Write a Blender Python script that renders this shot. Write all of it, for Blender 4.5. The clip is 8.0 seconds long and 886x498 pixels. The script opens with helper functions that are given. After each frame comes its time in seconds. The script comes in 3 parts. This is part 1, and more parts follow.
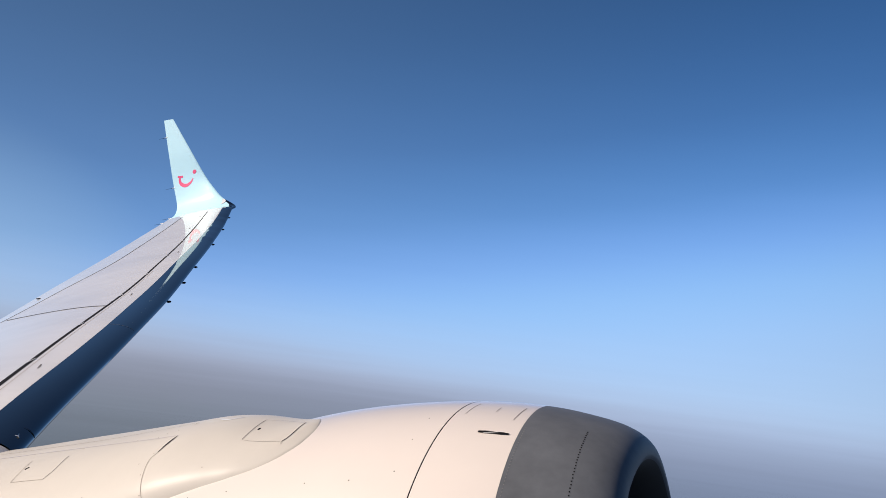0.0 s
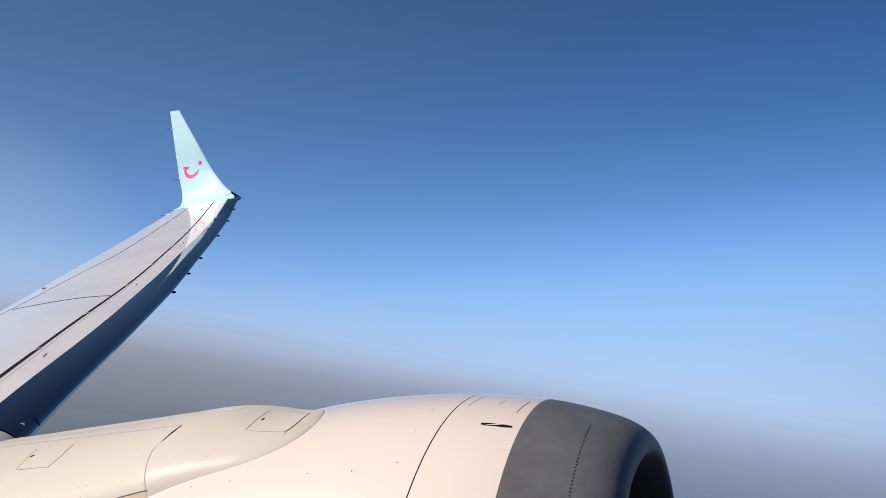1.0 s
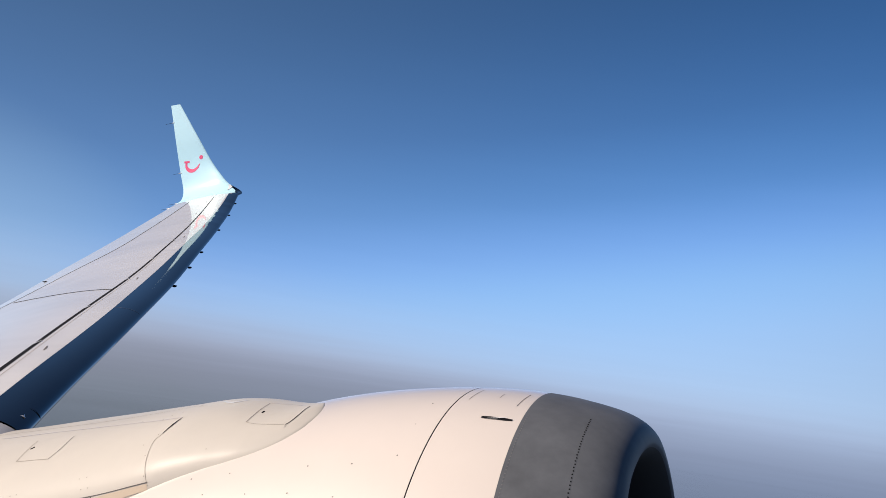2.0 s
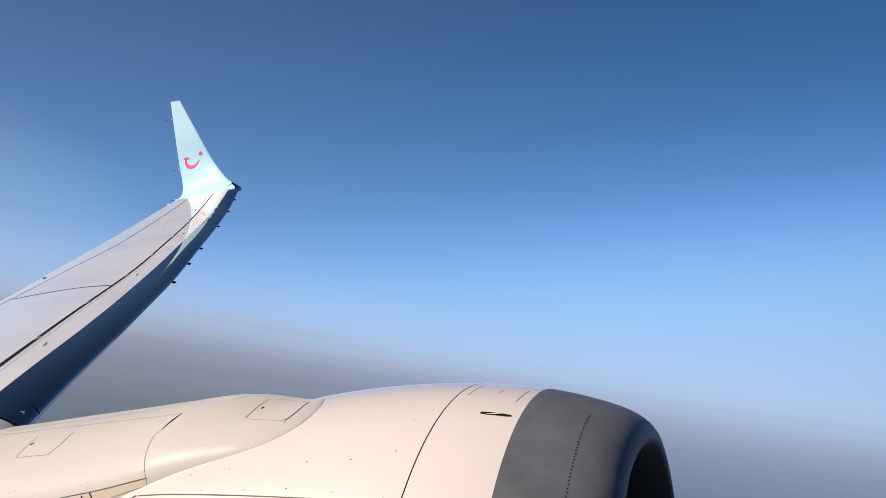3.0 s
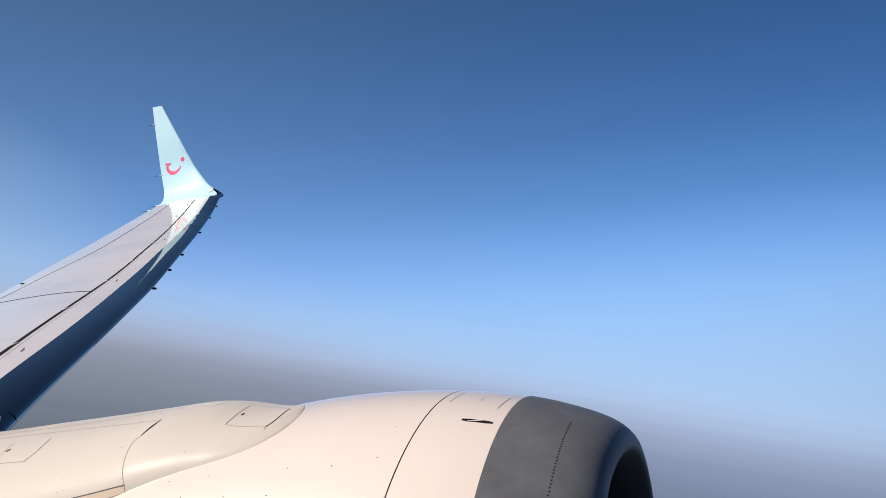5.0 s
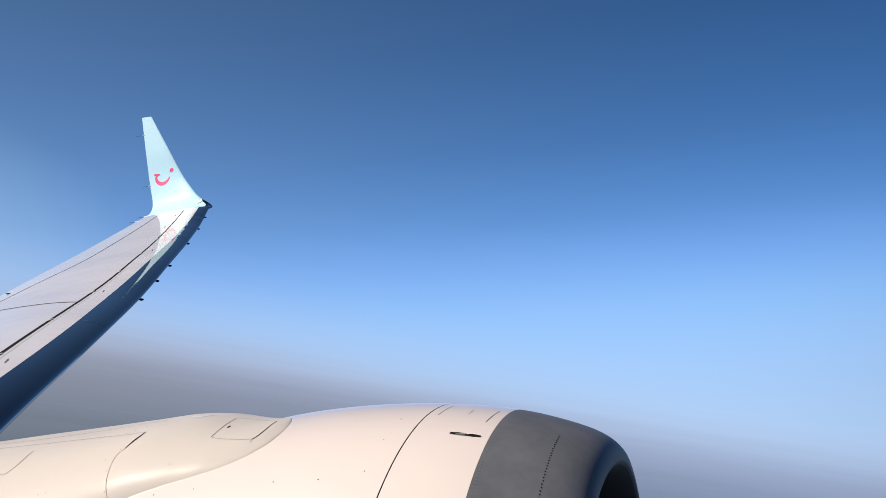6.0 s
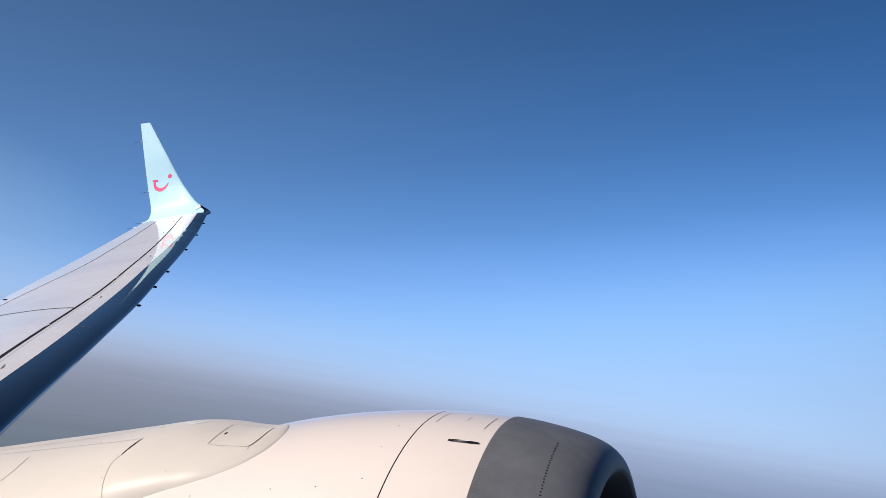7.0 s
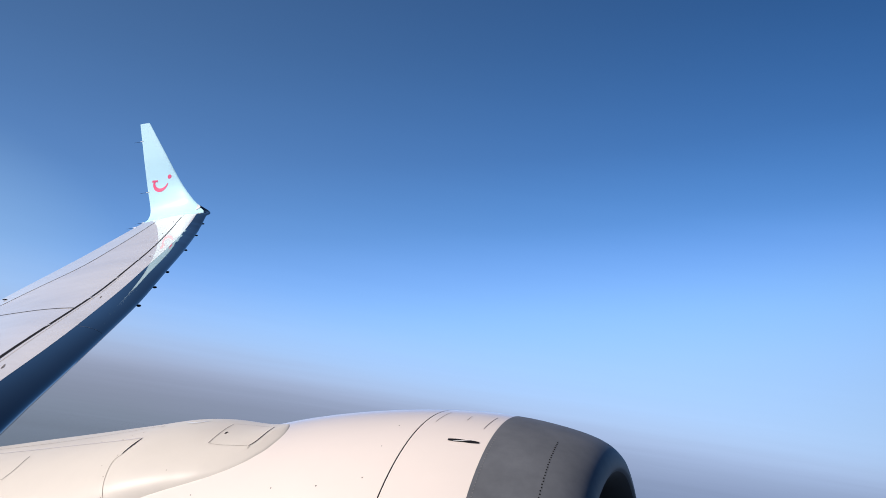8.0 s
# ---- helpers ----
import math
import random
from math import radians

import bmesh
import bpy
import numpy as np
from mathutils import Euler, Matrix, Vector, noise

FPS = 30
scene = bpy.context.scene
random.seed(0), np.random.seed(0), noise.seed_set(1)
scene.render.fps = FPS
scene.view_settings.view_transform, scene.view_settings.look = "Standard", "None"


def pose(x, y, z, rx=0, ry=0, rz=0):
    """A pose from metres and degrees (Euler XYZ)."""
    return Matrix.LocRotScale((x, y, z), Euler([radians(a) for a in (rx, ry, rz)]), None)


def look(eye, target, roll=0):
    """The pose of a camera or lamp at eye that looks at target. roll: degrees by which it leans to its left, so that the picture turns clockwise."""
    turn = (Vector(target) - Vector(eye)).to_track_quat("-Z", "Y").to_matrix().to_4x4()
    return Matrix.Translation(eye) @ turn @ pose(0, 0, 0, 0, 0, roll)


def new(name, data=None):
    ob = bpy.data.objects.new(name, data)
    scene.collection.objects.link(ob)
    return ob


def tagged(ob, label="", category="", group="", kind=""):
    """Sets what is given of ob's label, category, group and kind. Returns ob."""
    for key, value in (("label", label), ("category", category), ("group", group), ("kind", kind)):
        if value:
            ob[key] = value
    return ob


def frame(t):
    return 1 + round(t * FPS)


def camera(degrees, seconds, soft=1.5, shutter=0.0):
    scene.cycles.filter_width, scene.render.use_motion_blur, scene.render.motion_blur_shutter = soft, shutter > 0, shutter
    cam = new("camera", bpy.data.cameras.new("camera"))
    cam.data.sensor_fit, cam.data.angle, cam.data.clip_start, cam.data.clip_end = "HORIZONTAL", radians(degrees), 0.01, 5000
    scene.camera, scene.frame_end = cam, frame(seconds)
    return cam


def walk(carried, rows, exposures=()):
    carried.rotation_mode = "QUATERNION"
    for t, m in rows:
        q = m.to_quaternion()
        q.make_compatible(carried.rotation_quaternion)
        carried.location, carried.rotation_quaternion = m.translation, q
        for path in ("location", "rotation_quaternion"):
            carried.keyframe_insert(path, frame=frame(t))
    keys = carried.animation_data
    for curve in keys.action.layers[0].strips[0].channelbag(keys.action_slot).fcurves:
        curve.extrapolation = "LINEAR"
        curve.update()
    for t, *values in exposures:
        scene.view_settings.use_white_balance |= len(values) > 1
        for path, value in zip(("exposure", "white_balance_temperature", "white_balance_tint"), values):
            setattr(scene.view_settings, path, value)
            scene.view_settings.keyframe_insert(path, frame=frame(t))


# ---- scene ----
# The airliner stands in the air with its own axes: x to the nose, y out along the wing, z up, the eye near the origin.
# ATTITUDE banks and pitches it over the level horizon.
UP = Vector((0.118, 0.243, 0.963)).normalized()
ATTITUDE = UP.rotation_difference(Vector((0, 0, 1))).to_matrix().to_4x4()


def held(yaw, pitch, roll, x, y, z):
    """A camera pose in the airliner: yaw towards the tail, pitch up, roll."""
    m = pose(x, y, z) @ pose(0, 0, 0, 0, 0, yaw) @ pose(0, 0, 0, 90 + pitch) @ pose(0, 0, 0, 0, 0, roll)
    return ATTITUDE @ m


PATH = [
    (0, 19.180, -1.384, -3.986, 0.0002, 0.0021, 0.0174),
    (0.5, 19.419, -1.567, -3.692, -0.0026, 0.0072, 0.0109),
    (1, 19.525, -1.810, -3.478, 0.0012, -0.0023, 0.0132),
    (1.5, 19.593, -1.964, -3.281, -0.0014, -0.0013, 0.0084),
    (3, 19.602, -2.360, -3.294, 0.0012, 0.0035, 0.0010),
    (3.5, 19.484, -2.407, -3.221, 0.0000, 0.0000, 0.0000),
    (4, 19.293, -2.380, -3.140, 0.0026, -0.0021, -0.0024),
    (4.5, 18.879, -2.205, -3.016, 0.0023, -0.0032, -0.0036),
    (6, 17.581, -0.993, -2.472, -0.0003, 0.0089, -0.0079),
    (6.5, 17.488, -0.703, -2.333, -0.0017, 0.0133, -0.0077),
    (7, 17.449, -0.528, -2.337, -0.0044, 0.0190, -0.0110),
    (7.5, 17.460, -0.469, -2.220, -0.0036, 0.0109, -0.0113),
    (8, 17.401, -0.469, -2.280, -0.0050, 0.0091, -0.0145),
]
cam = camera(56.289, 8.0, soft=0.7)
walk(cam, [(t, held(*p)) for t, *p in PATH], exposures=[(0.0, 0.16, 6500, 10), (1.5, 0.13, 6500, 10), (4.5, 0.13, 6480, 10), (6.0, 0.20, 6400, 10), (6.5, 0.20, 6330, 10), (7.0, 0.20, 6250, 10), (7.5, 0.20, 6150, 10), (8.0, 0.24, 6100, 10)])

# ---- light ----
SUN_WAY = ATTITUDE.to_3x3() @ Vector((-0.62, -0.34, 0.71)).normalized()
sun = new("sun", bpy.data.lights.new("sun", "SUN"))
sun.data.energy, sun.data.angle, sun.data.color = 4.85, radians(0.5), (1.0, 0.86, 0.73)
sun.matrix_world = look((0, 0, 0), -SUN_WAY)
tagged(sun, kind="structure")


def srgb(r, g, b, k=1.0):
    return tuple(k * (c / 12.92 if c <= 0.04045 else ((c + 0.055) / 1.055) ** 2.4) for c in (r / 255, g / 255, b / 255)) + (1.0,)


def node(tree, kind, **sets):
    n = tree.nodes.new(kind)
    for k, val in sets.items():
        n.inputs[k.replace("_", " ")].default_value = val
    return n


def ramp(tree, fac, *stops):
    n = tree.nodes.new("ShaderNodeValToRGB")
    n.color_ramp.interpolation = "B_SPLINE"
    e = n.color_ramp.elements
    while len(e) < len(stops):
        e.new(0.5)
    for el, (p, c) in zip(e, stops):
        el.position, el.color = p, c if len(c) == 4 else (*c, 1)
    tree.links.new(fac, n.inputs[0])
    return n.outputs[0]


def maths(tree, op, a, b=None, c=None):
    n = tree.nodes.new("ShaderNodeMath")
    n.operation = op
    for i, x in enumerate((a, b, c)):
        if x is None:
            continue
        if isinstance(x, (int, float)):
            n.inputs[i].default_value = x
        else:
            tree.links.new(x, n.inputs[i])
    return n.outputs[0]


def make_world():
    w = bpy.data.worlds.new("sky")
    scene.world = w
    w.use_nodes = True
    t = w.node_tree
    t.nodes.clear()
    sky = t.nodes.new("ShaderNodeTexSky")
    sky.sky_type, sky.sun_disc = "NISHITA", False
    sky.sun_elevation = math.asin(SUN_WAY.z)
    sky.sun_rotation = math.atan2(SUN_WAY.x, SUN_WAY.y)
    sky.altitude, sky.air_density, sky.dust_density = 3000, 1.0, 1.5
    clear = node(t, "ShaderNodeBackground", Strength=0.08)
    t.links.new(sky.outputs[0], clear.inputs[0])
    co = t.nodes.new("ShaderNodeTexCoord").outputs["Generated"]

    def along(way):
        n = t.nodes.new("ShaderNodeVectorMath")
        n.operation = "DOT_PRODUCT"
        t.links.new(co, n.inputs[0])
        n.inputs[1].default_value = way
        return n.outputs["Value"]

    stretch = t.nodes.new("ShaderNodeMapping")
    stretch.inputs["Scale"].default_value = (2.2, 2.2, 30.0)
    t.links.new(co, stretch.inputs[0])
    streak = node(t, "ShaderNodeTexNoise", Scale=1.0, Detail=5.0, Roughness=0.55)
    t.links.new(stretch.outputs[0], streak.inputs["Vector"])
    wave = maths(t, "MULTIPLY_ADD", streak.outputs[0], 0.022, -0.011)
    z = along((0, 0, 1))
    # clear air: paler from the tail to abeam, deep again opposite the sun
    forward = along((AHEAD.x, AHEAD.y, 0))
    lean = maths(t, "MULTIPLY", maths(t, "SMOOTH_MIN", forward, 0.5, 0.2), -0.19)
    air_z = maths(t, "ADD", maths(t, "ADD", z, lean), maths(t, "MULTIPLY", wave, 0.4))
    far_side = ramp(t, forward, (0.42, (1, 1, 1)), (1.0, (0.28, 0.28, 0.28)))
    air = ramp(t, maths(t, "MULTIPLY_ADD", air_z, 0.8, 0.2), *AIR_STOPS)
    # pale glare low towards the sun's side
    glare = maths(t, "MULTIPLY", ramp(t, along(GLARE), (0.955, (0, 0, 0)), (1.0, (1, 1, 1))), 0.72)
    m1 = t.nodes.new("ShaderNodeMix")
    m1.data_type = "RGBA"
    t.links.new(glare, m1.inputs[0])
    t.links.new(air, m1.inputs[6])
    m1.inputs[7].default_value = srgb(162, 196, 224)
    # the haze layer over the land
    level = maths(t, "MULTIPLY_ADD", maths(t, "ADD", z, wave), 1.0, 0.5)
    rows = node(t, "ShaderNodeTexNoise", Scale=1.0, Detail=3.0, Roughness=0.5)
    flat = t.nodes.new("ShaderNodeMapping")
    flat.inputs["Scale"].default_value = (1.6, 1.6, 85.0)
    t.links.new(co, flat.inputs[0])
    t.links.new(flat.outputs[0], rows.inputs["Vector"])
    level = maths(t, "ADD", level, maths(t, "MULTIPLY_ADD", rows.outputs[0], 0.012, -0.006))
    # the layer sinks and turns bluer towards the nose, away from the sun
    nose = maths(t, "MULTIPLY_ADD", along(tuple(AHEAD)), 1.3, 0.55)
    nose = ramp(t, nose, (0.0, (0, 0, 0)), (1.0, (1, 1, 1)))
    level = maths(t, "ADD", level, maths(t, "MULTIPLY_ADD", nose, 0.027, -0.009))
    thick = ramp(t, level, *HAZE_THICK)
    pair = t.nodes.new("ShaderNodeMix")
    pair.data_type = "RGBA"
    t.links.new(nose, pair.inputs[0])
    t.links.new(ramp(t, level, *HAZE_TONE), pair.inputs[6])
    t.links.new(ramp(t, level, *HAZE_BLUE), pair.inputs[7])
    tone = pair.outputs[2]
    m2 = t.nodes.new("ShaderNodeMix")
    m2.data_type = "RGBA"
    t.links.new(thick, m2.inputs[0])
    t.links.new(m1.outputs[2], m2.inputs[6])
    t.links.new(tone, m2.inputs[7])
    # thin streaks lying in the layer
    thin = node(t, "ShaderNodeTexNoise", Scale=1.0, Detail=4.0, Roughness=0.6, Distortion=0.3)
    sheets = t.nodes.new("ShaderNodeMapping")
    sheets.inputs["Scale"].default_value = (1.3, 1.3, 95.0)
    sheets.inputs["Location"].default_value = (3.1, 0.7, 0.0)
    t.links.new(co, sheets.inputs[0])
    t.links.new(sheets.outputs[0], thin.inputs["Vector"])
    veil = maths(t, "MULTIPLY", maths(t, "SUBTRACT", thin.outputs[0], 0.5), maths(t, "MULTIPLY", thick, 0.17))
    soft = t.nodes.new("ShaderNodeVectorMath")
    soft.operation = "SCALE"
    t.links.new(m2.outputs[2], soft.inputs[0])
    t.links.new(maths(t, "MULTIPLY", maths(t, "ADD", veil, 1.0), far_side), soft.inputs["Scale"])
    haze = node(t, "ShaderNodeBackground", Strength=0.92)
    t.links.new(soft.outputs[0], haze.inputs[0])
    mix = node(t, "ShaderNodeMixShader", Fac=0.9)
    t.links.new(clear.outputs[0], mix.inputs[1])
    t.links.new(haze.outputs[0], mix.inputs[2])
    out = t.nodes.new("ShaderNodeOutputWorld")
    t.links.new(mix.outputs[0], out.inputs[0])


def at(degrees, k=0.8, c=0.2):
    return math.sin(radians(degrees)) * k + c


def low(degrees):
    return at(degrees, 1.0, 0.5)


AHEAD = ATTITUDE.to_3x3() @ Vector((1, 0.25, 0))
GLARE = tuple((ATTITUDE.to_3x3() @ Vector((-0.80, 0.60, -0.12))).normalized())
AIR_STOPS = (
    (at(-2), srgb(176, 204, 240)),
    (at(3.0), srgb(162, 204, 255)),
    (at(6.5), srgb(143, 195, 253)),
    (at(9.5), srgb(118, 171, 245)),
    (at(13.0), srgb(82, 139, 208)),
    (at(18.0), srgb(59, 109, 172)),
    (at(26.0), srgb(38, 82, 135)),
    (at(36.0), srgb(32, 66, 113)),
    (at(58.0), srgb(33, 56, 97)),
    (at(85.0), srgb(30, 48, 84)),
)
HAZE_THICK = ((low(-3.0), (1, 1, 1)), (low(-0.2), (0.92, 0.92, 0.92)), (low(2.2), (0.5, 0.5, 0.5)), (low(6.5), (0, 0, 0)))
HAZE_TONE = (
    (low(-29), srgb(52, 60, 72)),
    (low(-16), srgb(84, 91, 103)),
    (low(-8), srgb(101, 112, 120)),
    (low(-3.2), srgb(120, 127, 140)),
    (low(-1.2), srgb(132, 133, 151)),
    (low(0.4), srgb(162, 163, 183)),
    (low(2.0), srgb(180, 187, 209)),
    (low(4.5), srgb(184, 198, 224)),
)
HAZE_BLUE = (
    (low(-29), srgb(54, 66, 86)),
    (low(-16), srgb(88, 102, 126)),
    (low(-8), srgb(114, 133, 170)),
    (low(-3.2), srgb(128, 147, 186)),
    (low(-1.2), srgb(136, 154, 192)),
    (low(0.4), srgb(160, 183, 224)),
    (low(2.0), srgb(172, 203, 248)),
    (low(4.0), srgb(166, 206, 255)),
)
make_world()


# ---- materials ----
def material(name, colour, rough=0.4, metal=0.0, coat=0.0, grain=0.0, grain_scale=6.0, stain=0.0, stain_scale=1.2, bump=0.0, bump_scale=40.0, streak=(1, 1, 1), coat_rough=0.05, coat_ior=1.5, spec=0.5):
    mt = bpy.data.materials.new(name)
    mt.use_nodes = True
    t = mt.node_tree
    b = t.nodes["Principled BSDF"]
    b.inputs["Metallic"].default_value = metal
    b.inputs["Coat Weight"].default_value = coat
    b.inputs["Coat Roughness"].default_value = coat_rough
    b.inputs["Specular IOR Level"].default_value = spec
    b.inputs["Coat IOR"].default_value = coat_ior
    co = t.nodes.new("ShaderNodeTexCoord").outputs["Object"]
    mp = t.nodes.new("ShaderNodeMapping")
    mp.inputs["Scale"].default_value = streak
    t.links.new(co, mp.inputs[0])
    fine = node(t, "ShaderNodeTexNoise", Scale=grain_scale, Detail=6.0, Roughness=0.6)
    wide = node(t, "ShaderNodeTexNoise", Scale=stain_scale, Detail=5.0, Roughness=0.65)
    t.links.new(mp.outputs[0], fine.inputs["Vector"])
    t.links.new(mp.outputs[0], wide.inputs["Vector"])
    f = maths(t, "MULTIPLY_ADD", fine.outputs[0], 2 * grain, 1 - grain)
    g = maths(t, "MULTIPLY_ADD", wide.outputs[0], 2 * stain, 1 - stain)
    k = maths(t, "MULTIPLY", f, g)
    mul = t.nodes.new("ShaderNodeVectorMath")
    mul.operation = "SCALE"
    mul.inputs[0].default_value = colour[:3]
    t.links.new(k, mul.inputs["Scale"])
    t.links.new(mul.outputs[0], b.inputs["Base Color"])
    r = maths(t, "MULTIPLY_ADD", wide.outputs[0], 0.3 * rough, 0.85 * rough)
    t.links.new(r, b.inputs["Roughness"])
    if bump:
        fb = node(t, "ShaderNodeTexNoise", Scale=bump_scale, Detail=3.0)
        t.links.new(co, fb.inputs["Vector"])
        bp = node(t, "ShaderNodeBump", Strength=1.0, Distance=bump)
        t.links.new(fb.outputs[0], bp.inputs["Height"])
        t.links.new(bp.outputs[0], b.inputs["Normal"])
    return mt


COWL_WHITE = material("cowl_white_paint", (0.765, 0.697, 0.64), 0.45, coat_rough=0.16, coat=1.0, coat_ior=1.45, grain=0.02, stain=0.04, bump=0.0008, bump_scale=3.0)
FAIRING_WHITE = material("fairing_cream_paint", (0.58, 0.548, 0.495), 0.6, spec=0.3, coat_rough=0.32, coat=0.6, coat_ior=1.2, grain=0.03, stain=0.08, stain_scale=2.0, bump=0.0008, bump_scale=4.0)
LIP_GREY = material("inlet_grey_paint", (0.112, 0.121, 0.135), 0.5, spec=0.2, grain=0.10, grain_scale=30, stain=0.42, stain_scale=5.0, bump=0.0006, bump_scale=6.0)
WING_GREY = material("wing_grey_paint", (0.825, 0.80, 0.775), 0.4, coat=0.8, grain=0.05, stain=0.13, stain_scale=1.2, streak=(0.35, 1.0, 1.0), coat_rough=0.02, coat_ior=1.5)
# pale paint with the sky's grazing sheen put into its base colour
TAIL_SHEEN = material("trailing_panel_sheen_paint", (0.81, 0.86, 0.92), 0.4, coat=0.8, grain=0.05, stain=0.1, stain_scale=1.2, streak=(0.35, 1.0, 1.0), coat_rough=0.04)
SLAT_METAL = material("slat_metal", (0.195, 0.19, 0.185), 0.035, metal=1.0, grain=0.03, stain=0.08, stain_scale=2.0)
# the inboard nose's shade is put into its paint as a darker grey
NOSE_SHADED = material("inboard_nose_shaded_paint", (0.36, 0.37, 0.41), 0.5, grain=0.05, stain=0.12)
TIP_BLUE = material("winglet_light_blue_paint", (0.51, 0.80, 0.91), 0.6, coat=0.12, grain=0.02, stain=0.04, coat_rough=0.22, spec=0.3)
LOGO_RED = material("red_film", (0.78, 0.04, 0.18), 0.5, grain=0.03)
DARK_GAP = material("dark_sealant", (0.012, 0.012, 0.014), 0.8, grain=0.1, spec=0.1)
SEAM_GAP = material("wing_seam_sealant", (0.055, 0.055, 0.06), 0.8, grain=0.1, spec=0.1)
SOFT_GAP = material("grey_sealant", (0.16, 0.15, 0.145), 0.8, grain=0.1, spec=0.1)
FINE_GAP = material("fine_sealant", (0.43, 0.395, 0.35), 0.8, grain=0.1, spec=0.1)
STAIN = material("grey_stain", (0.47, 0.44, 0.395), 0.7, grain=0.15)
DUCT_DARK = material("inlet_duct_dark", (0.03, 0.032, 0.036), 0.6, grain=0.1)
PALE_RIVET = material("painted_rivet", (0.165, 0.165, 0.172), 0.5, grain=0.05)
CABIN_WHITE = material("fuselage_white_paint", (0.78, 0.78, 0.78), 0.35, coat=0.3, grain=0.02, stain=0.04)
TAN_SEAL = material("tan_seal", (0.64, 0.53, 0.41), 0.55, grain=0.06, stain=0.1)


# ---- tools ----
def mesh(name, verts, faces, mat, smooth=True):
    me = bpy.data.meshes.new(name)
    me.from_pydata([tuple(map(float, p)) for p in verts], [], faces)
    me.materials.append(mat)
    bm = bmesh.new()
    bm.from_mesh(me)
    bmesh.ops.remove_doubles(bm, verts=bm.verts, dist=1e-5)
    bmesh.ops.recalc_face_normals(bm, faces=bm.faces)
    bm.to_mesh(me)
    bm.free()
    if smooth:
        me.shade_smooth()
        me.set_sharp_from_angle(angle=radians(35))
    return me


def part(name, verts, faces, mat, parent, label="", smooth=True):
    ob = new(name, mesh(name, verts, faces, mat, smooth))
    ob.parent = parent
    return tagged(ob, label)


def thing(name, label, category, group="", kind=""):
    ob = new(name)
    ob.matrix_world = ATTITUDE
    ob.empty_display_size = 0.1
    return tagged(ob, label, category, group, kind)


def sheet(points, close_u=False, close_v=False):
    """Verts and faces of a grid of points, shape (a, b, 3)."""
    a, b = points.shape[:2]
    faces = []
    for i in range(a if close_u else a - 1):
        for j in range(b if close_v else b - 1):
            i2, j2 = (i + 1) % a, (j + 1) % b
            faces.append((i * b + j, i2 * b + j, i2 * b + j2, i * b + j2))
    return points.reshape(-1, 3), faces


def shell(skin, us, vs, depth=0.012):
    """A panel on a skin(u, v, lift): its face with edges turned in by depth."""
    us, vs = np.asarray(us, float), np.asarray(vs, float)
    lift = np.zeros((len(us) + 2, len(vs) + 2))
    lift[0], lift[-1], lift[:, 0], lift[:, -1] = -depth, -depth, -depth, -depth
    uu = np.concatenate([us[:1], us, us[-1:]])[:, None]
    vv = np.concatenate([vs[:1], vs, vs[-1:]])[None]
    return sheet(skin(uu, vv, lift))


def strip(skin, path, width, lift=0.003, steps=14):
    """A thin flat band that follows a path of (u, v) on a skin; widths in metres may run from one end to the other."""
    path = np.array(path, float)
    seg = np.linspace(0, len(path) - 1, (len(path) - 1) * steps + 1)
    u = ease(seg, *enumerate(path[:, 0]))
    v = ease(seg, *enumerate(path[:, 1]))
    p = skin(u, v, lift)
    tangent = np.gradient(p, axis=0)
    eps = 1e-3
    du = (skin(u + eps, v, lift) - skin(u - eps, v, lift))
    dv = (skin(u, v + eps * 50, lift) - skin(u, v - eps * 50, lift))
    n = np.cross(du, dv)
    side = np.cross(tangent, n)
    side /= np.linalg.norm(side, axis=1)[:, None] + 1e-12
    n /= np.linalg.norm(n, axis=1)[:, None] + 1e-12
    w = np.interp(seg, np.linspace(0, len(path) - 1, len(np.atleast_1d(width))), np.atleast_1d(width))[:, None] / 2
    return sheet(np.stack([p - side * w, p + side * w], 1))


def dots(skin, places, radius, lift=0.003, sides=8, crown=0.8):
    """Round fastener heads on a skin."""
    verts, faces = [], []
    for u, v in places:
        u, v = float(u), float(v)
        p = skin(np.array(u), np.array(v), lift)
        a = skin(np.array(u + 1e-3), np.array(v), lift) - skin(np.array(u - 1e-3), np.array(v), lift)
        b = skin(np.array(u), np.array(v + 0.05), lift) - skin(np.array(u), np.array(v - 0.05), lift)
        n = np.cross(a, b)
        a, n = a / np.linalg.norm(a), n / np.linalg.norm(n)
        b = np.cross(n, a)
        k = len(verts)
        out = 1 if np.dot(skin(np.array(u), np.array(v), lift + 0.01) - p, n) > 0 else -1
        for i in range(sides):
            c, s = math.cos(2 * math.pi * i / sides), math.sin(2 * math.pi * i / sides)
            verts.append(p + radius * (a * c + b * s) - n * out * 0.004)
        for i in range(sides):
            c, s = math.cos(2 * math.pi * i / sides), math.sin(2 * math.pi * i / sides)
            verts.append(p + crown * radius * (a * c + b * s))
        faces.append(tuple(range(k + sides, k + 2 * sides)))
        faces += [(k + i, k + (i + 1) % sides, k + sides + (i + 1) % sides, k + sides + i) for i in range(sides)]
    return np.array(verts), faces


# ---- shapes of the airliner ----
NAC = dict(d=0.343, yc=3.213, zc=-1.796, pitch=0.862, toe=1.815, rh=0.833, rm=1.077, L=0.699, n=2.081, k=0.05)


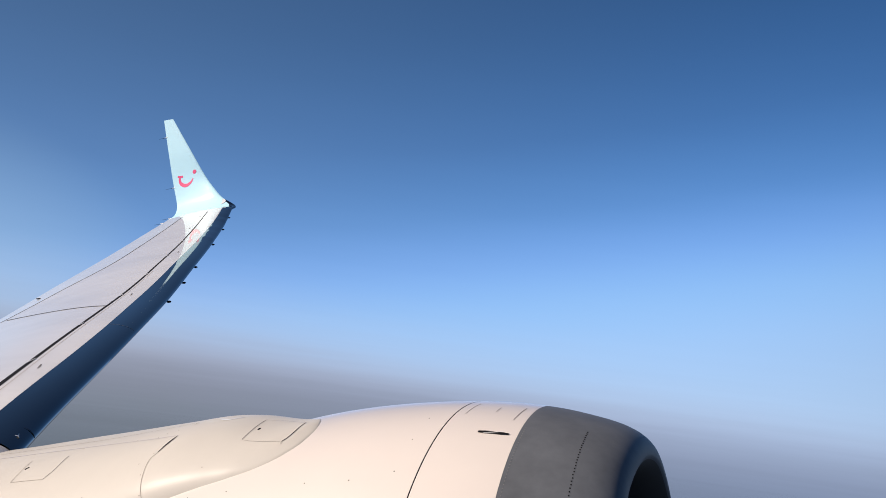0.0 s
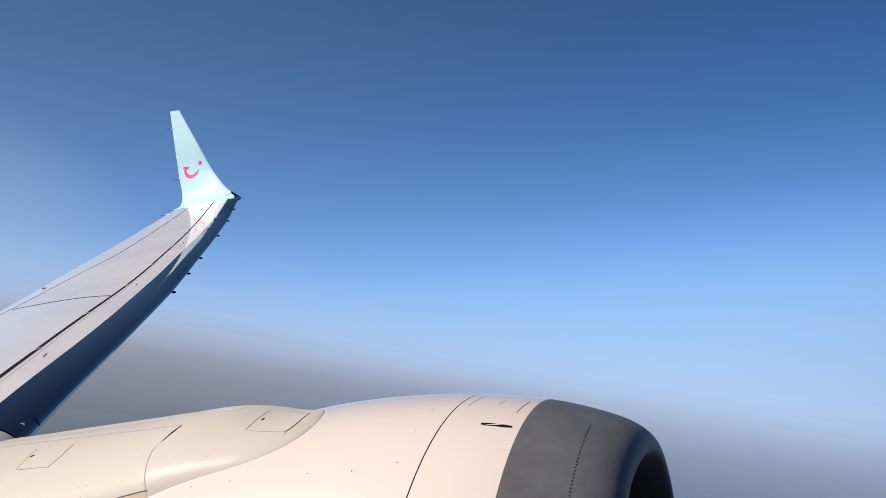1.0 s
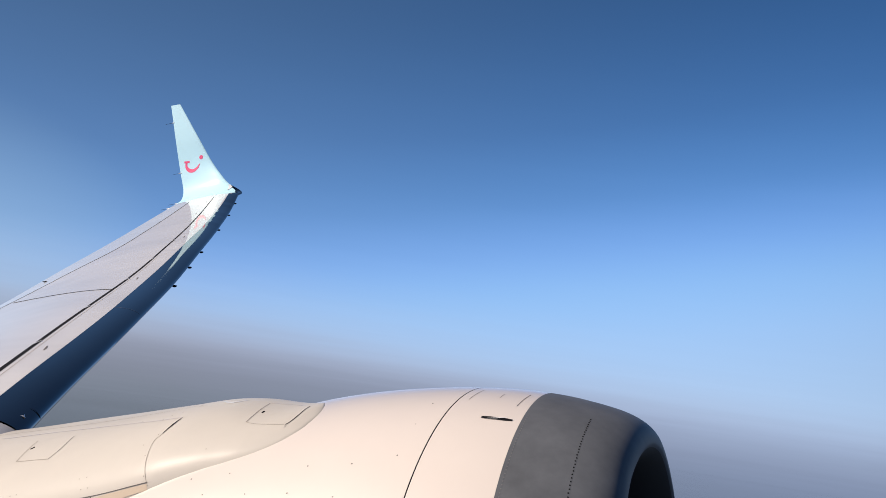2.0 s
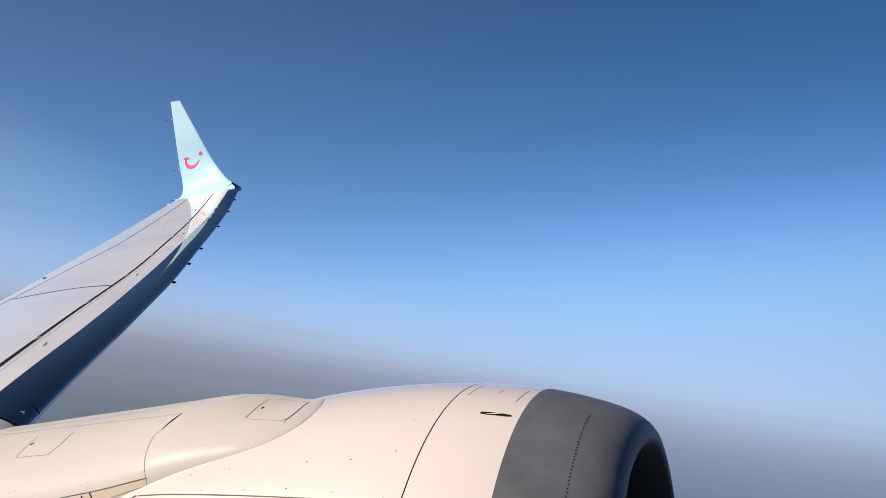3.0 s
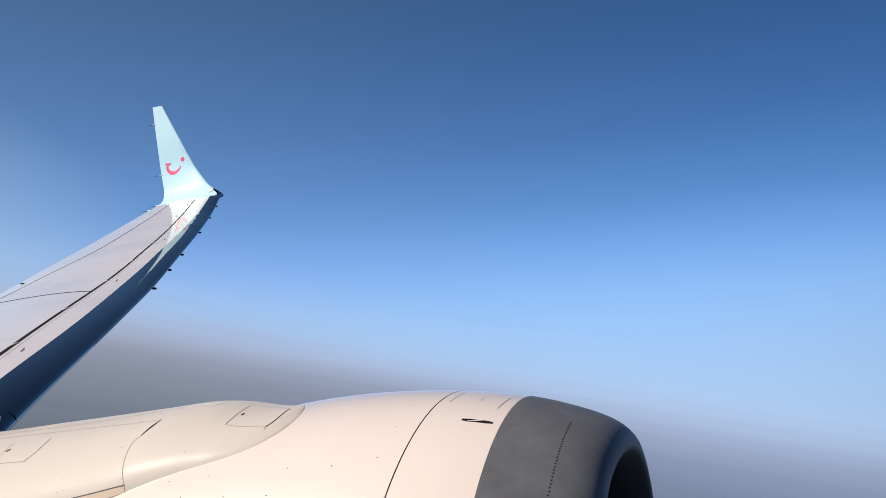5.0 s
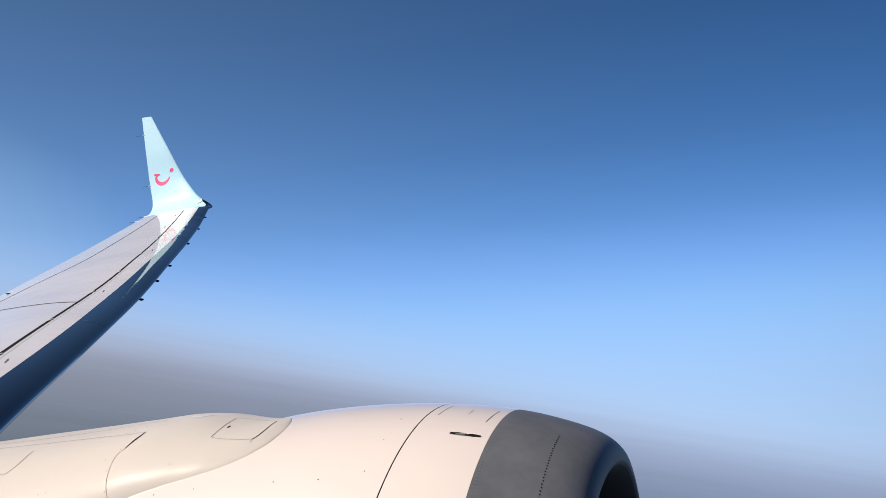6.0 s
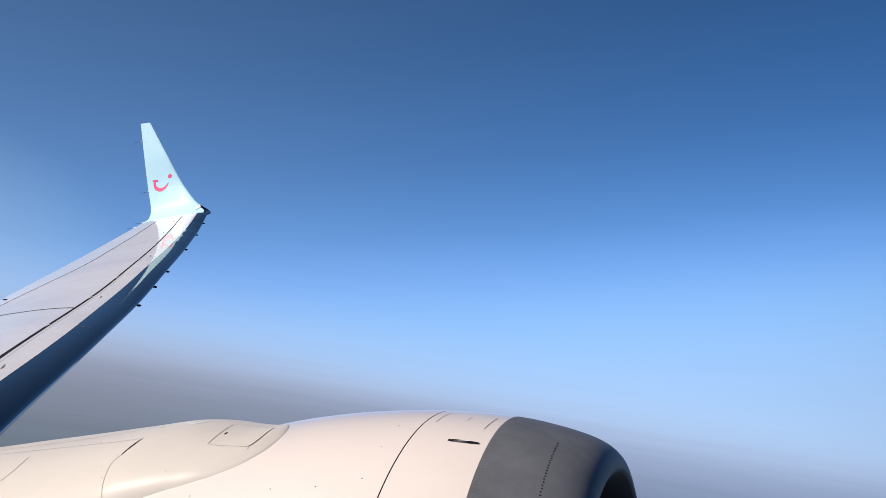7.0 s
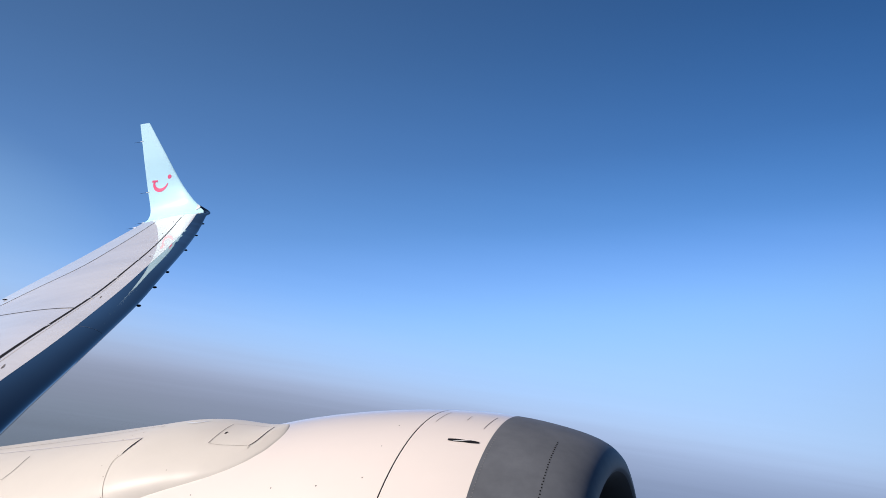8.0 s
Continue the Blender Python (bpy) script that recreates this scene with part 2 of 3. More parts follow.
def nacelle_radius(s):
    u = np.clip(1 - np.asarray(s, float) / NAC["L"], 0, 1)
    r = NAC["rh"] + (NAC["rm"] - NAC["rh"]) * np.maximum(1 - u ** NAC["n"], 0) ** (1 / NAC["n"])
    return r - NAC["k"] * np.clip(s - NAC["L"], 0, None) ** 2 + 0.006 * np.exp(-(((s - 0.85) / 0.22) ** 2)) - 0.2 * np.clip(s - 1.7, 0, 0.5) ** 2


def nacelle_place(s, r, th):
    """Station s behind the lip, radius r, th degrees from the cabin's side over the top."""
    s, r, th = np.broadcast_arrays(np.asarray(s, float), r, np.radians(th))
    a, t = radians(NAC["pitch"]), radians(NAC["toe"])
    # the lip is cut back a little on the cabin's side and thinner at the top
    r = r + 0.035 * np.exp(-(((th - 1.65) / 0.7) ** 2)) * np.clip(1 - s / 0.3, 0, 1) ** 2
    s = s + 0.034 * np.clip((np.cos(th) + 0.45) / 0.7, 0, 1) * np.clip(1 - s / 0.25, 0, 1) ** 2
    x, y, z = -s, -r * np.cos(th), r * np.sin(th)
    x, z = x * np.cos(a) - z * np.sin(a), x * np.sin(a) + z * np.cos(a)
    x, y = x * np.cos(t) + y * np.sin(t), -x * np.sin(t) + y * np.cos(t)
    return np.stack([x - NAC["d"], y + NAC["yc"], z + NAC["zc"]], -1)


def nacelle_skin(s, th, lift=0.0):
    """The outer skin, flattened along the top where the pylon joins it."""
    w = np.clip((np.asarray(th, float) - 48) / 38, 0, 1)
    w = w * w * (3 - 2 * w)
    flat = 0.13 * np.clip(np.asarray(s, float) - 1.02, 0, 0.9) ** 2 * w
    return nacelle_place(s, nacelle_radius(s) - flat + lift, th)


def ease(x, *points):
    """A smooth curve through points (x, value), flat-sloped nowhere."""
    px, pv = [p[0] for p in points], [p[1] for p in points]
    slope = np.gradient(pv, px)
    x = np.asarray(x, float)
    i = np.clip(np.searchsorted(px, x) - 1, 0, len(px) - 2)
    px, pv = np.array(px), np.array(pv)
    h = px[i + 1] - px[i]
    t = (x - px[i]) / h
    t = np.clip(t, 0, 1)
    return ((2 * t**3 - 3 * t**2 + 1) * pv[i] + (t**3 - 2 * t**2 + t) * h * slope[i]
            + (3 * t**2 - 2 * t**3) * pv[i + 1] + (t**3 - t**2) * h * slope[i + 1])


def cowl_top(x, y):
    """Height of the cowl's upper skin near the pylon's front end."""
    u, w = x - 1.8, y - 3.2
    return -0.793 -0.202 * u -0.152 * u**2 +0.046 * w -0.414 * w**2 -0.14 * w**3 -0.464 * w**4 -0.031 * u * w +0.242 * u * w**2


def fairing_skin(x, t, lift=0.0):
    """x: metres behind the eye; t: 0 at the cabin-side foot, 90 at the crest, 180 at the far foot."""
    x, t = np.broadcast_arrays(np.asarray(x, float), np.radians(t))
    d = np.clip(x - 1.655, 0, None)
    half = 0.25 * (1 - np.exp(-d / 0.03)) + 0.47 * np.tanh((d - 0.02) / 0.94)
    top = ease(x, (1.675, -0.778), (1.74, -0.774), (1.80, -0.779), (1.88, -0.784), (1.94, -0.784), (2.09, -0.779), (2.24, -0.786), (2.55, -0.834), (2.88, -0.885), (3.24, -0.936), (3.61, -0.988), (4.4, -1.07))
    foot = ease(x, (1.675, -0.83), (1.70, -0.84), (1.747, -0.88), (1.848, -0.93), (1.961, -0.977), (2.055, -1.021), (2.165, -1.068), (2.303, -1.12), (2.549, -1.225), (3.2, -1.40), (4.4, -1.55))
    e = 2 / 2.2
    c, s = np.cos(t), np.sin(t)
    mid = NAC["yc"] + 0.01 - ease(x, (1.675, 0.09), (1.85, 0.085), (2.05, 0.05), (2.4, 0.0), (4.4, 0.0))
    y = mid - (half + lift) * np.sign(c) * np.abs(c) ** e
    z = foot + (top + lift - foot) * np.abs(s) ** e
    # the front end rises gently out of the cowl
    start = ease(np.clip(y, 2.8, 3.3), (2.8, 1.86), (2.83, 1.812), (2.856, 1.772), (2.906, 1.725), (2.937, 1.704), (2.995, 1.689), (3.067, 1.688), (3.165, 1.712), (3.3, 1.78))
    ramp_z = cowl_top(np.clip(x, 1.6, 2.0), np.clip(y, 2.75, 3.45)) + (0.27 + 0.9 * np.clip((y - 3.04) / 0.14, 0, 1) ** 2) * (x - start) + 0.003 * (1 - np.exp(-np.clip(x - start, 0, None) / 0.006)) + lift + np.clip(x - 1.9, 0, None)
    return np.stack([-x, y, z - 0.004 * np.logaddexp(0, (z - ramp_z) / 0.004)], -1)


SPAN = ((-1.0, -1.64), (0.3, -1.47), (2.2, -1.225), (3.98, -0.982), (5.27, -0.84), (6.22, -0.733), (7.65, -0.565), (9.54, -0.275), (11.58, 0.046), (13.6, 0.43), (14.8, 0.72))


def wing_frame(v):
    """v: 0..1 from the root to the wing tip, 1..2 up the winglet. Leading edge, trailing edge, lean in degrees, thickness."""
    v = np.asarray(v, float)
    y = 0.3 + np.clip(v, -0.09, 1) * 14.5
    w = np.clip(v - 1, 0, 1)
    lx = -9.967 + 0.5275 * (15.306 - y)
    tx = -11.36 + 0.33 * (15.1 - y)
    lz = ease(y, *SPAN)
    tz = ease(y, (-1.0, -1.86), (0.3, -1.75), (5.0, -1.35), (8.25, -0.79), (9.75, -0.468), (11.74, -0.052), (13.6, 0.36), (14.8, 0.63))
    on = v > 1
    lx = np.where(on, ease(w, (0, -9.70), (0.2, -9.98), (0.3, -10.33), (0.42, -10.605), (0.52, -10.811), (0.76, -11.307), (1, -11.856)), lx)
    ly = np.where(on, ease(w, (0, 14.8), (0.2, 15.32), (0.3, 15.45), (0.42, 15.56), (0.52, 15.65), (0.76, 15.8), (1, 16.0)), y)
    lz = np.where(on, ease(w, (0, 0.72), (0.2, 0.85), (0.3, 1.024), (0.42, 1.255), (0.52, 1.459), (0.76, 2.172), (1, 2.947)), lz)
    tx = np.where(on, ease(w, (0, -11.26), (0.2, -11.42), (0.3, -11.49), (0.42, -11.58), (0.52, -11.70), (0.76, -11.90), (1, -12.11)), tx)
    ty = np.where(on, ease(w, (0, 14.8), (0.2, 15.22), (0.3, 15.38), (0.42, 15.52), (0.52, 15.63), (0.76, 15.8), (1, 16.0)), y)
    tz = np.where(on, ease(w, (0, 0.63), (0.2, 0.74), (0.3, 0.84), (0.42, 1.02), (0.52, 1.33), (0.76, 2.12), (1, 2.94)), tz)
    lean = ease(v, (0, 6), (0.6, 9), (0.93, 12), (1.0, 14), (1.2, 30), (1.3, 48), (1.42, 66), (1.52, 74), (1.76, 79), (2, 80))
    thick = ease(v, (0, 0.13), (0.5, 0.115), (1, 0.105), (1.15, 0.075), (1.3, 0.07), (2, 0.075))
    return np.stack([lx, ly, lz], -1), np.stack([tx, ty, tz], -1), lean, thick


def wing_skin(v, u, lift=0.0):
    """u: 0 at the leading edge, 1 at the trailing edge over the upper side; -1..0 below."""
    v, u = np.broadcast_arrays(np.asarray(v, float), np.asarray(u, float))
    le, te, lean, thick = wing_frame(v)
    a = np.abs(u)
    h = 5 * thick * (0.2969 * np.sqrt(a) - 0.1260 * a - 0.3516 * a**2 + 0.2843 * a**3 - 0.1015 * a**4)
    h = np.where(u >= 0, h, -(0.35 + 0.4 * np.clip(a / 0.15, 0, 1)) * h)
    chord = te - le
    c = np.linalg.norm(chord, axis=-1)
    n = np.radians(lean)
    up = np.stack([0 * n, -np.sin(n), np.cos(n)], -1)
    along = chord / c[..., None]
    up = up - (up * along).sum(-1)[..., None] * along
    up = up / np.linalg.norm(up, axis=-1)[..., None]
    return le + chord * a[..., None] + up * (h * c + lift)[..., None]


# ---- wing ----
def edge_band(v):
    """Where the bare metal nose of the wing ends."""
    return ease(v, (0, 0.072), (0.24, 0.072), (0.4, 0.08), (0.5, 0.096), (0.6, 0.1), (0.69, 0.104), (0.9, 0.12), (1.2, 0.16))


def edge_gap(v):
    """Where the slat ends and the wing box begins."""
    return ease(v, (0, 0.12), (0.27, 0.145), (0.354, 0.169), (0.464, 0.187), (0.6, 0.199), (0.7075, 0.2185), (0.8, 0.249), (0.973, 0.327))


def edge_rear(v):
    """Where the trailing edge surfaces begin."""
    return ease(v, (0, 0.9), (0.52, 0.895), (0.598, 0.811), (0.683, 0.702), (0.8, 0.70), (0.973, 0.713))


def wing_between(lo, hi):
    def skin(v, w, lift=0.0):
        return wing_skin(v, lo(v) + (hi(v) - lo(v)) * w, lift)
    return skin


def build_wing():
    wing = thing("aircraft_wing", "light grey swept airliner wing with bare metal leading edge", "wing")
    vs = np.concatenate([[-0.08, -0.04], np.linspace(0, 1.0, 90)])
    fine = np.linspace(0, 1, 16)
    one = lambda v: 1.0 + 0 * v
    # nose of bare metal, round to the underside
    nose_u = np.concatenate([-0.25 * np.linspace(1, 0, 14) ** 2, np.linspace(0, 1, 14)[1:] ** 2])
    # the metal skin is faintly dented between its ribs towards the tip
    vn = np.concatenate([[0.2145], vs[(vs > 0.22) & (vs < 0.7)], np.arange(0.7, 1.0, 0.0008), np.linspace(1.0, 1.27, 60)])
    ribs = 0.7 + np.cumsum(np.random.default_rng(4).uniform(0.010, 0.024, 30))
    dent = np.interp(vn, ribs, np.random.default_rng(6).uniform(-1, 1, 30)) * np.interp(vn, [0.7, 0.8, 1.0, 1.05], [0, 1, 1, 0]) * 0.0022
    fade = np.interp(vn, [-0.1, 1.0, 1.27], [1, 1, 0.35])[:, None]
    pts = wing_skin(vn[:, None], np.where(nose_u[None] > 0, nose_u[None] * edge_band(np.minimum(vn, 1.2))[:, None] * fade, nose_u[None]), np.interp(vn, [0.97, 1.03], [0, 0.004])[:, None] * np.sign(nose_u + 1e-9)[None] + dent[:, None])
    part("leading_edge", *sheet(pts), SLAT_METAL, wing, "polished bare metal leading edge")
    vi = np.linspace(-0.08, 0.2145, 20)
    pts = wing_skin(vi[:, None], np.where(nose_u[None] > 0, nose_u[None] * edge_band(vi)[:, None], nose_u[None]), -0.012)
    part("inboard_nose", *sheet(pts), NOSE_SHADED, wing, "grey painted inboard leading edge")
    part("slat_panel", *shell(wing_between(lambda v: edge_band(v) + 0.0008, lambda v: edge_gap(v) - 0.002), vs, fine), WING_GREY, wing)
    part("wing_box_panel", *shell(wing_between(lambda v: edge_gap(v) + 0.002, lambda v: edge_rear(v) - 0.0015), vs, np.linspace(0, 1, 24)), WING_GREY, wing)
    part("trailing_edge_panel", *shell(wing_between(lambda v: edge_rear(v) + 0.0015, one), vs, fine), TAIL_SHEEN, wing)
    part("lower_skin", *sheet(wing_skin(vs[:, None], -np.linspace(0.24, 1, 30)[None])), WING_GREY, wing)
    part("slat_gap", *strip(wing_skin, [(v, float(edge_gap(v))) for v in np.linspace(0.02, 0.98, 25)], (0.046, 0.042, 0.034, 0.025, 0.018), 0.002, 6), DARK_GAP, wing, "dark slat gap")
    part("rear_seam", *strip(wing_skin, [(v, float(edge_rear(v))) for v in np.linspace(0.3, 0.98, 25)], (0.03, 0.022), 0.002, 6), SEAM_GAP, wing)
    part("panel_seam", *strip(wing_skin, [(0.466, 0.19), (0.493, 0.496), (0.527, 0.849)], 0.02, 0.003), SEAM_GAP, wing)
    part("slat_step", *strip(wing_skin, [(v, float(edge_gap(v)) - 0.018) for v in np.linspace(0.1, 0.6, 15)], (0.007, 0.004), 0.002, 6), FINE_GAP, wing)
    for v in (0.317, 0.405, 0.502, 0.584, 0.675, 0.766):
        u = float(edge_gap(v))
        part("slat_track_cover", *strip(wing_skin, [(v - 0.004, u + 0.004), (v + 0.004, u - 0.006)], 0.018, 0.008, 4), WING_GREY, wing)
    for v in (0.404,):
        part("slat_joint", *strip(wing_skin, [(v, 0.0), (v, 0.02), (v, 0.05), (v, float(edge_band(v)))], 0.004, 0.002, 5), SOFT_GAP, wing)
    for v, u in ((0.306, 0.11), (0.504, 0.142), (0.694, 0.157), (0.861, 0.326), (0.948, 0.37)):
        part("drain_mark", *strip(wing_skin, [(v - 0.004, u), (v, u + 0.002), (v + 0.004, u + 0.006)], (0.008, 0.015, 0.008), 0.003, 4), SOFT_GAP, wing, "small dark drain mark")
    part("slat_end_gap", *strip(wing_skin, [(0.2325, 0.013), (0.233, 0.006), (0.233, 0.002), (0.233, 0.0002), (0.2325, -0.002), (0.231, -0.008), (0.228, -0.016)], (0.002, 0.007, 0.011, 0.011, 0.008), 0.004, 6), DARK_GAP, wing, "dark gap at the slat end")
    part("slat_end_plate", *strip(wing_skin, [(0.2236, 0.0135), (0.2243, 0.0105), (0.2243, 0.007)], (0.003, 0.013, 0.002), 0.006, 4), CABIN_WHITE, wing, "small white plate at the slat end")
    part("slat_end_plate", *strip(wing_skin, [(0.2262, 0.0112), (0.2243, 0.0088)], (0.003, 0.008), 0.006, 4), CABIN_WHITE, wing)
    # small bumps under the nose
    bump = bmesh.new()
    bmesh.ops.create_icosphere(bump, subdivisions=2, radius=0.018)
    for v_ in bump.verts:
        v_.co.x *= 1.7
        v_.co.z *= 0.8
    me = bpy.data.meshes.new("slat_fitting")
    bump.to_mesh(me)
    bump.free()
    me.materials.append(DARK_GAP)
    me.shade_smooth()
    for v in (0.51, 0.579, 0.647, 0.776, 0.875, 0.952):
        ob = new("slat_fitting", me)
        ob.parent = wing
        ob.location = wing_skin(np.array(v), np.array(-0.002)) + np.array([0.01, 0.0, -0.012])
    tagged(ob, "small dark fitting under the leading edge")
    ob = new("trailing_edge_fitting", me)
    ob.parent = wing
    ob.location, ob.scale = wing_skin(np.array(0.604), np.array(0.925), 0.008), (1.5, 1.2, 0.6)
    # winglet
    wv = np.concatenate([np.linspace(1.0, 1.6, 60), np.linspace(1.6, 2.0, 24)[1:]])
    a = np.linspace(0, 1, 22) ** 1.6
    loop = np.concatenate([-a[::-1], a[1:]])
    g = wing_skin(wv[:, None], loop[None])
    g = np.concatenate([g, g[-1:].mean(1, keepdims=True).repeat(g.shape[1], 1)])
    winglet = part("winglet", *sheet(g), TIP_BLUE, wing, "light blue blended winglet with red mark")
    part("root_plate", *strip(wing_skin, [(1.28, 0.035), (1.245, 0.085), (1.205, 0.2)], (0.02, 0.085, 0.02), 0.008), CABIN_WHITE, winglet, "small white plate at the winglet root")
    return wing, winglet


wing, winglet = build_wing()


def build_mark():
    """The red mark on the winglet: a hooked arc and a dot."""
    arc = [(1.592, 0.73), (1.566, 0.777), (1.538, 0.75), (1.521, 0.667), (1.521, 0.564), (1.536, 0.451), (1.56, 0.355)]
    k = np.linspace(0, len(arc) - 1, 40)
    u = ease(k, *[(i, a[0]) for i, a in enumerate(arc)])
    v = ease(k, *[(i, a[1]) for i, a in enumerate(arc)])
    part("red_arc", *strip(wing_skin, list(zip(u, v)), (0.05, 0.06, 0.08, 0.085, 0.075, 0.05, 0.02), 0.0025, 3), LOGO_RED, winglet, "red curved mark")
    part("red_hook", *strip(wing_skin, [(1.595, 0.815), (1.589, 0.64)], 0.045, 0.003), LOGO_RED, winglet)
    part("red_dot", *dots(wing_skin, [(1.605, 0.23)], 0.05, 0.0025, 24, 0.97), LOGO_RED, winglet)


build_mark()


def rod(a, b, r, sides=6):
    a, b = np.array(a, float), np.array(b, float)
    d = (b - a) / np.linalg.norm(b - a)
    s = np.cross(d, (0.3, 0.2, 0.9))
    s /= np.linalg.norm(s)
    t = np.cross(d, s)
    ang = np.linspace(0, 2 * np.pi, sides, endpoint=False)
    ring = np.cos(ang)[:, None] * s + np.sin(ang)[:, None] * t
    return sheet(np.stack([a + ring * r, b + ring * r * 0.5]), close_v=True)


for v, long in ((1.88, 0.2), (1.527, 0.2), (1.03, 0.2), (0.97, 0.18)):
    p = wing_skin(np.array(v), np.array(1.0))
    wick = part("static_wick", *rod(p, p + np.array([-long, -0.02, -0.02]), 0.0045), DARK_GAP, wing, "thin dark static wick")
    part("wick_base", *rod(p + np.array([0.03, 0.003, 0.003]), p + np.array([-0.05, -0.005, -0.005]), 0.012), CABIN_WHITE, wick, "white wick base")


# ---- engine ----
def build_engine():
    eng = thing("jet_engine", "white jet engine cowling with dark grey inlet lip", "jet engine")
    th = np.linspace(-180, 180, 145)
    # lip: from the outer skin round the nose into the throat
    so = 0.427 * np.linspace(1, 0, 40) ** 2
    si = 0.34 * np.linspace(0, 0.16, 6)[1:] ** 2
    ri = NAC["rh"] - 0.075 * np.sqrt(1 - (1 - si / 0.34) ** 2)
    s = np.concatenate([[0.427], so, si])
    r = np.concatenate([[nacelle_radius(0.427) - 0.012], nacelle_radius(so), ri])
    part("inlet_lip", *sheet(nacelle_place(s[:, None], r[:, None], th[None])), LIP_GREY, eng, "dark grey rounded inlet lip")

    def joint_skin(s, th, lift=0.0):
        """The skin with the stations drawn along the joint, which leans forward over the top."""
        lean = -0.0052 - 0.00031 * (np.clip(th, 40, 110) - 51.6)
        return nacelle_skin(s + lean * np.interp(s, [0.4275, 0.7407, 0.7463, 1.0], [0, 1, 1, 0]), th, lift)

    part("cowl_ring", *shell(joint_skin, np.linspace(0.4275, 0.7407, 14), th), COWL_WHITE, eng)
    part("fan_cowl", *shell(joint_skin, np.linspace(0.7463, 3.2, 70), th), COWL_WHITE, eng, "white painted fan cowl")
    part("cowl_joint", *sheet(joint_skin(np.array([0.7402, 0.7468])[:, None], th[None], -0.0008)), DARK_GAP, eng, "dark circumferential cowl joint")
    part("inner_barrel", *sheet(nacelle_place(np.array([0.3, 0.7, 1.0, 3.0])[:, None], np.array([0.98, 1.05, 1.05, 0.74])[:, None], th[None])), DARK_GAP, eng)
    sd = 0.34 * np.linspace(0.16, 1, 18) ** 2
    rd = np.concatenate([NAC["rh"] - 0.075 * np.sqrt(1 - (1 - sd / 0.34) ** 2), [0.75, 0.76, 0.775]])
    sd = np.concatenate([sd, [0.5, 0.8, 1.1]])
    part("inlet_duct", *sheet(nacelle_place(sd[:, None], rd[:, None], th[None])), DUCT_DARK, eng, "dark inlet duct")
    part("fan_face", *sheet(nacelle_place(np.array([1.1, 1.08, 1.0, 0.75])[:, None], np.array([0.775, 0.3, 0.2, 0.002])[:, None], th[None])), DUCT_DARK, eng, "dark fan and spinner")
    part("tail_cap", *sheet(nacelle_place(np.array([3.19, 3.19])[:, None], np.array([nacelle_radius(3.19), 0.01])[:, None], th[None])), DUCT_DARK, eng)
    rivets = part("rivet_row", *dots(nacelle_skin, [(0.193 + 0.001 * math.sin(a * 3), a) for a in np.arange(20, 85.5, 0.95)], 0.0035, 0.0015), DARK_GAP, eng, "row of dark rivets")
    tagged(rivets, kind="stuff")
    rivets = part("rivet_row", *dots(nacelle_skin, [(0.412, a) for a in np.arange(20, 81, 0.9)], 0.0028, 0.001), PALE_RIVET, eng, "row of pale painted rivets")
    tagged(rivets, kind="stuff")
    # flush vent
    vent = part("vent", *strip(nacelle_skin, [(0.58, 76.55), (0.459, 76.5)], (0.013, 0.020, 0.017, 0.019, 0.011), 0.002), DARK_GAP, eng, "dark flush vent slot")
    part("vent_vane", *strip(nacelle_skin, [(0.556, 76.0), (0.528, 76.35), (0.508, 76.7), (0.482, 77.1)], (0.002, 0.0045, 0.0045, 0.002), 0.004), CABIN_WHITE, vent, "pale diagonal vane")
    for path, w in ((((0.684, 85.2), (0.677, 94.6)), 0.0022), (((0.568, 87.5), (0.568, 91.3)), 0.002), (((0.476, 83.5), (0.468, 92.9)), 0.0024)):
        part("hatch_seam", *strip(nacelle_skin, path, w, 0.001), SOFT_GAP, eng)
    part("cowl_split", *strip(nacelle_skin, [(1.924, 51.5), (1.45, 51.2), (0.981, 50.9), (0.76, 50.8)], (0.0045, 0.0045, 0.003, 0.002), 0.0015), SOFT_GAP, eng)
    part("split_latch", *strip(nacelle_skin, [(1.965, 50.6), (1.945, 51.4), (1.934, 51.55)], (0.003, 0.006, 0.004), 0.0015), DARK_GAP, eng)
    for s_, a, r_ in ((0.827, 62.7, .007), (0.996, 60.3, .008), (1.181, 59.7, .007), (1.214, 53.0, .007), (1.015, 52.4, .006), (0.807, 51.6, .008), (0.819, 82.1, .007), (0.822, 72.6, .005), (1.527, 58.1, .006), (1.706, 56.8, .007), (1.40, 52.6, .006), (1.6, 52.4, .006)):
        part("fastener", *dots(nacelle_skin, [(s_, a)], r_ * 0.5, 0.0008), SOFT_GAP, eng)
    return eng


build_engine()


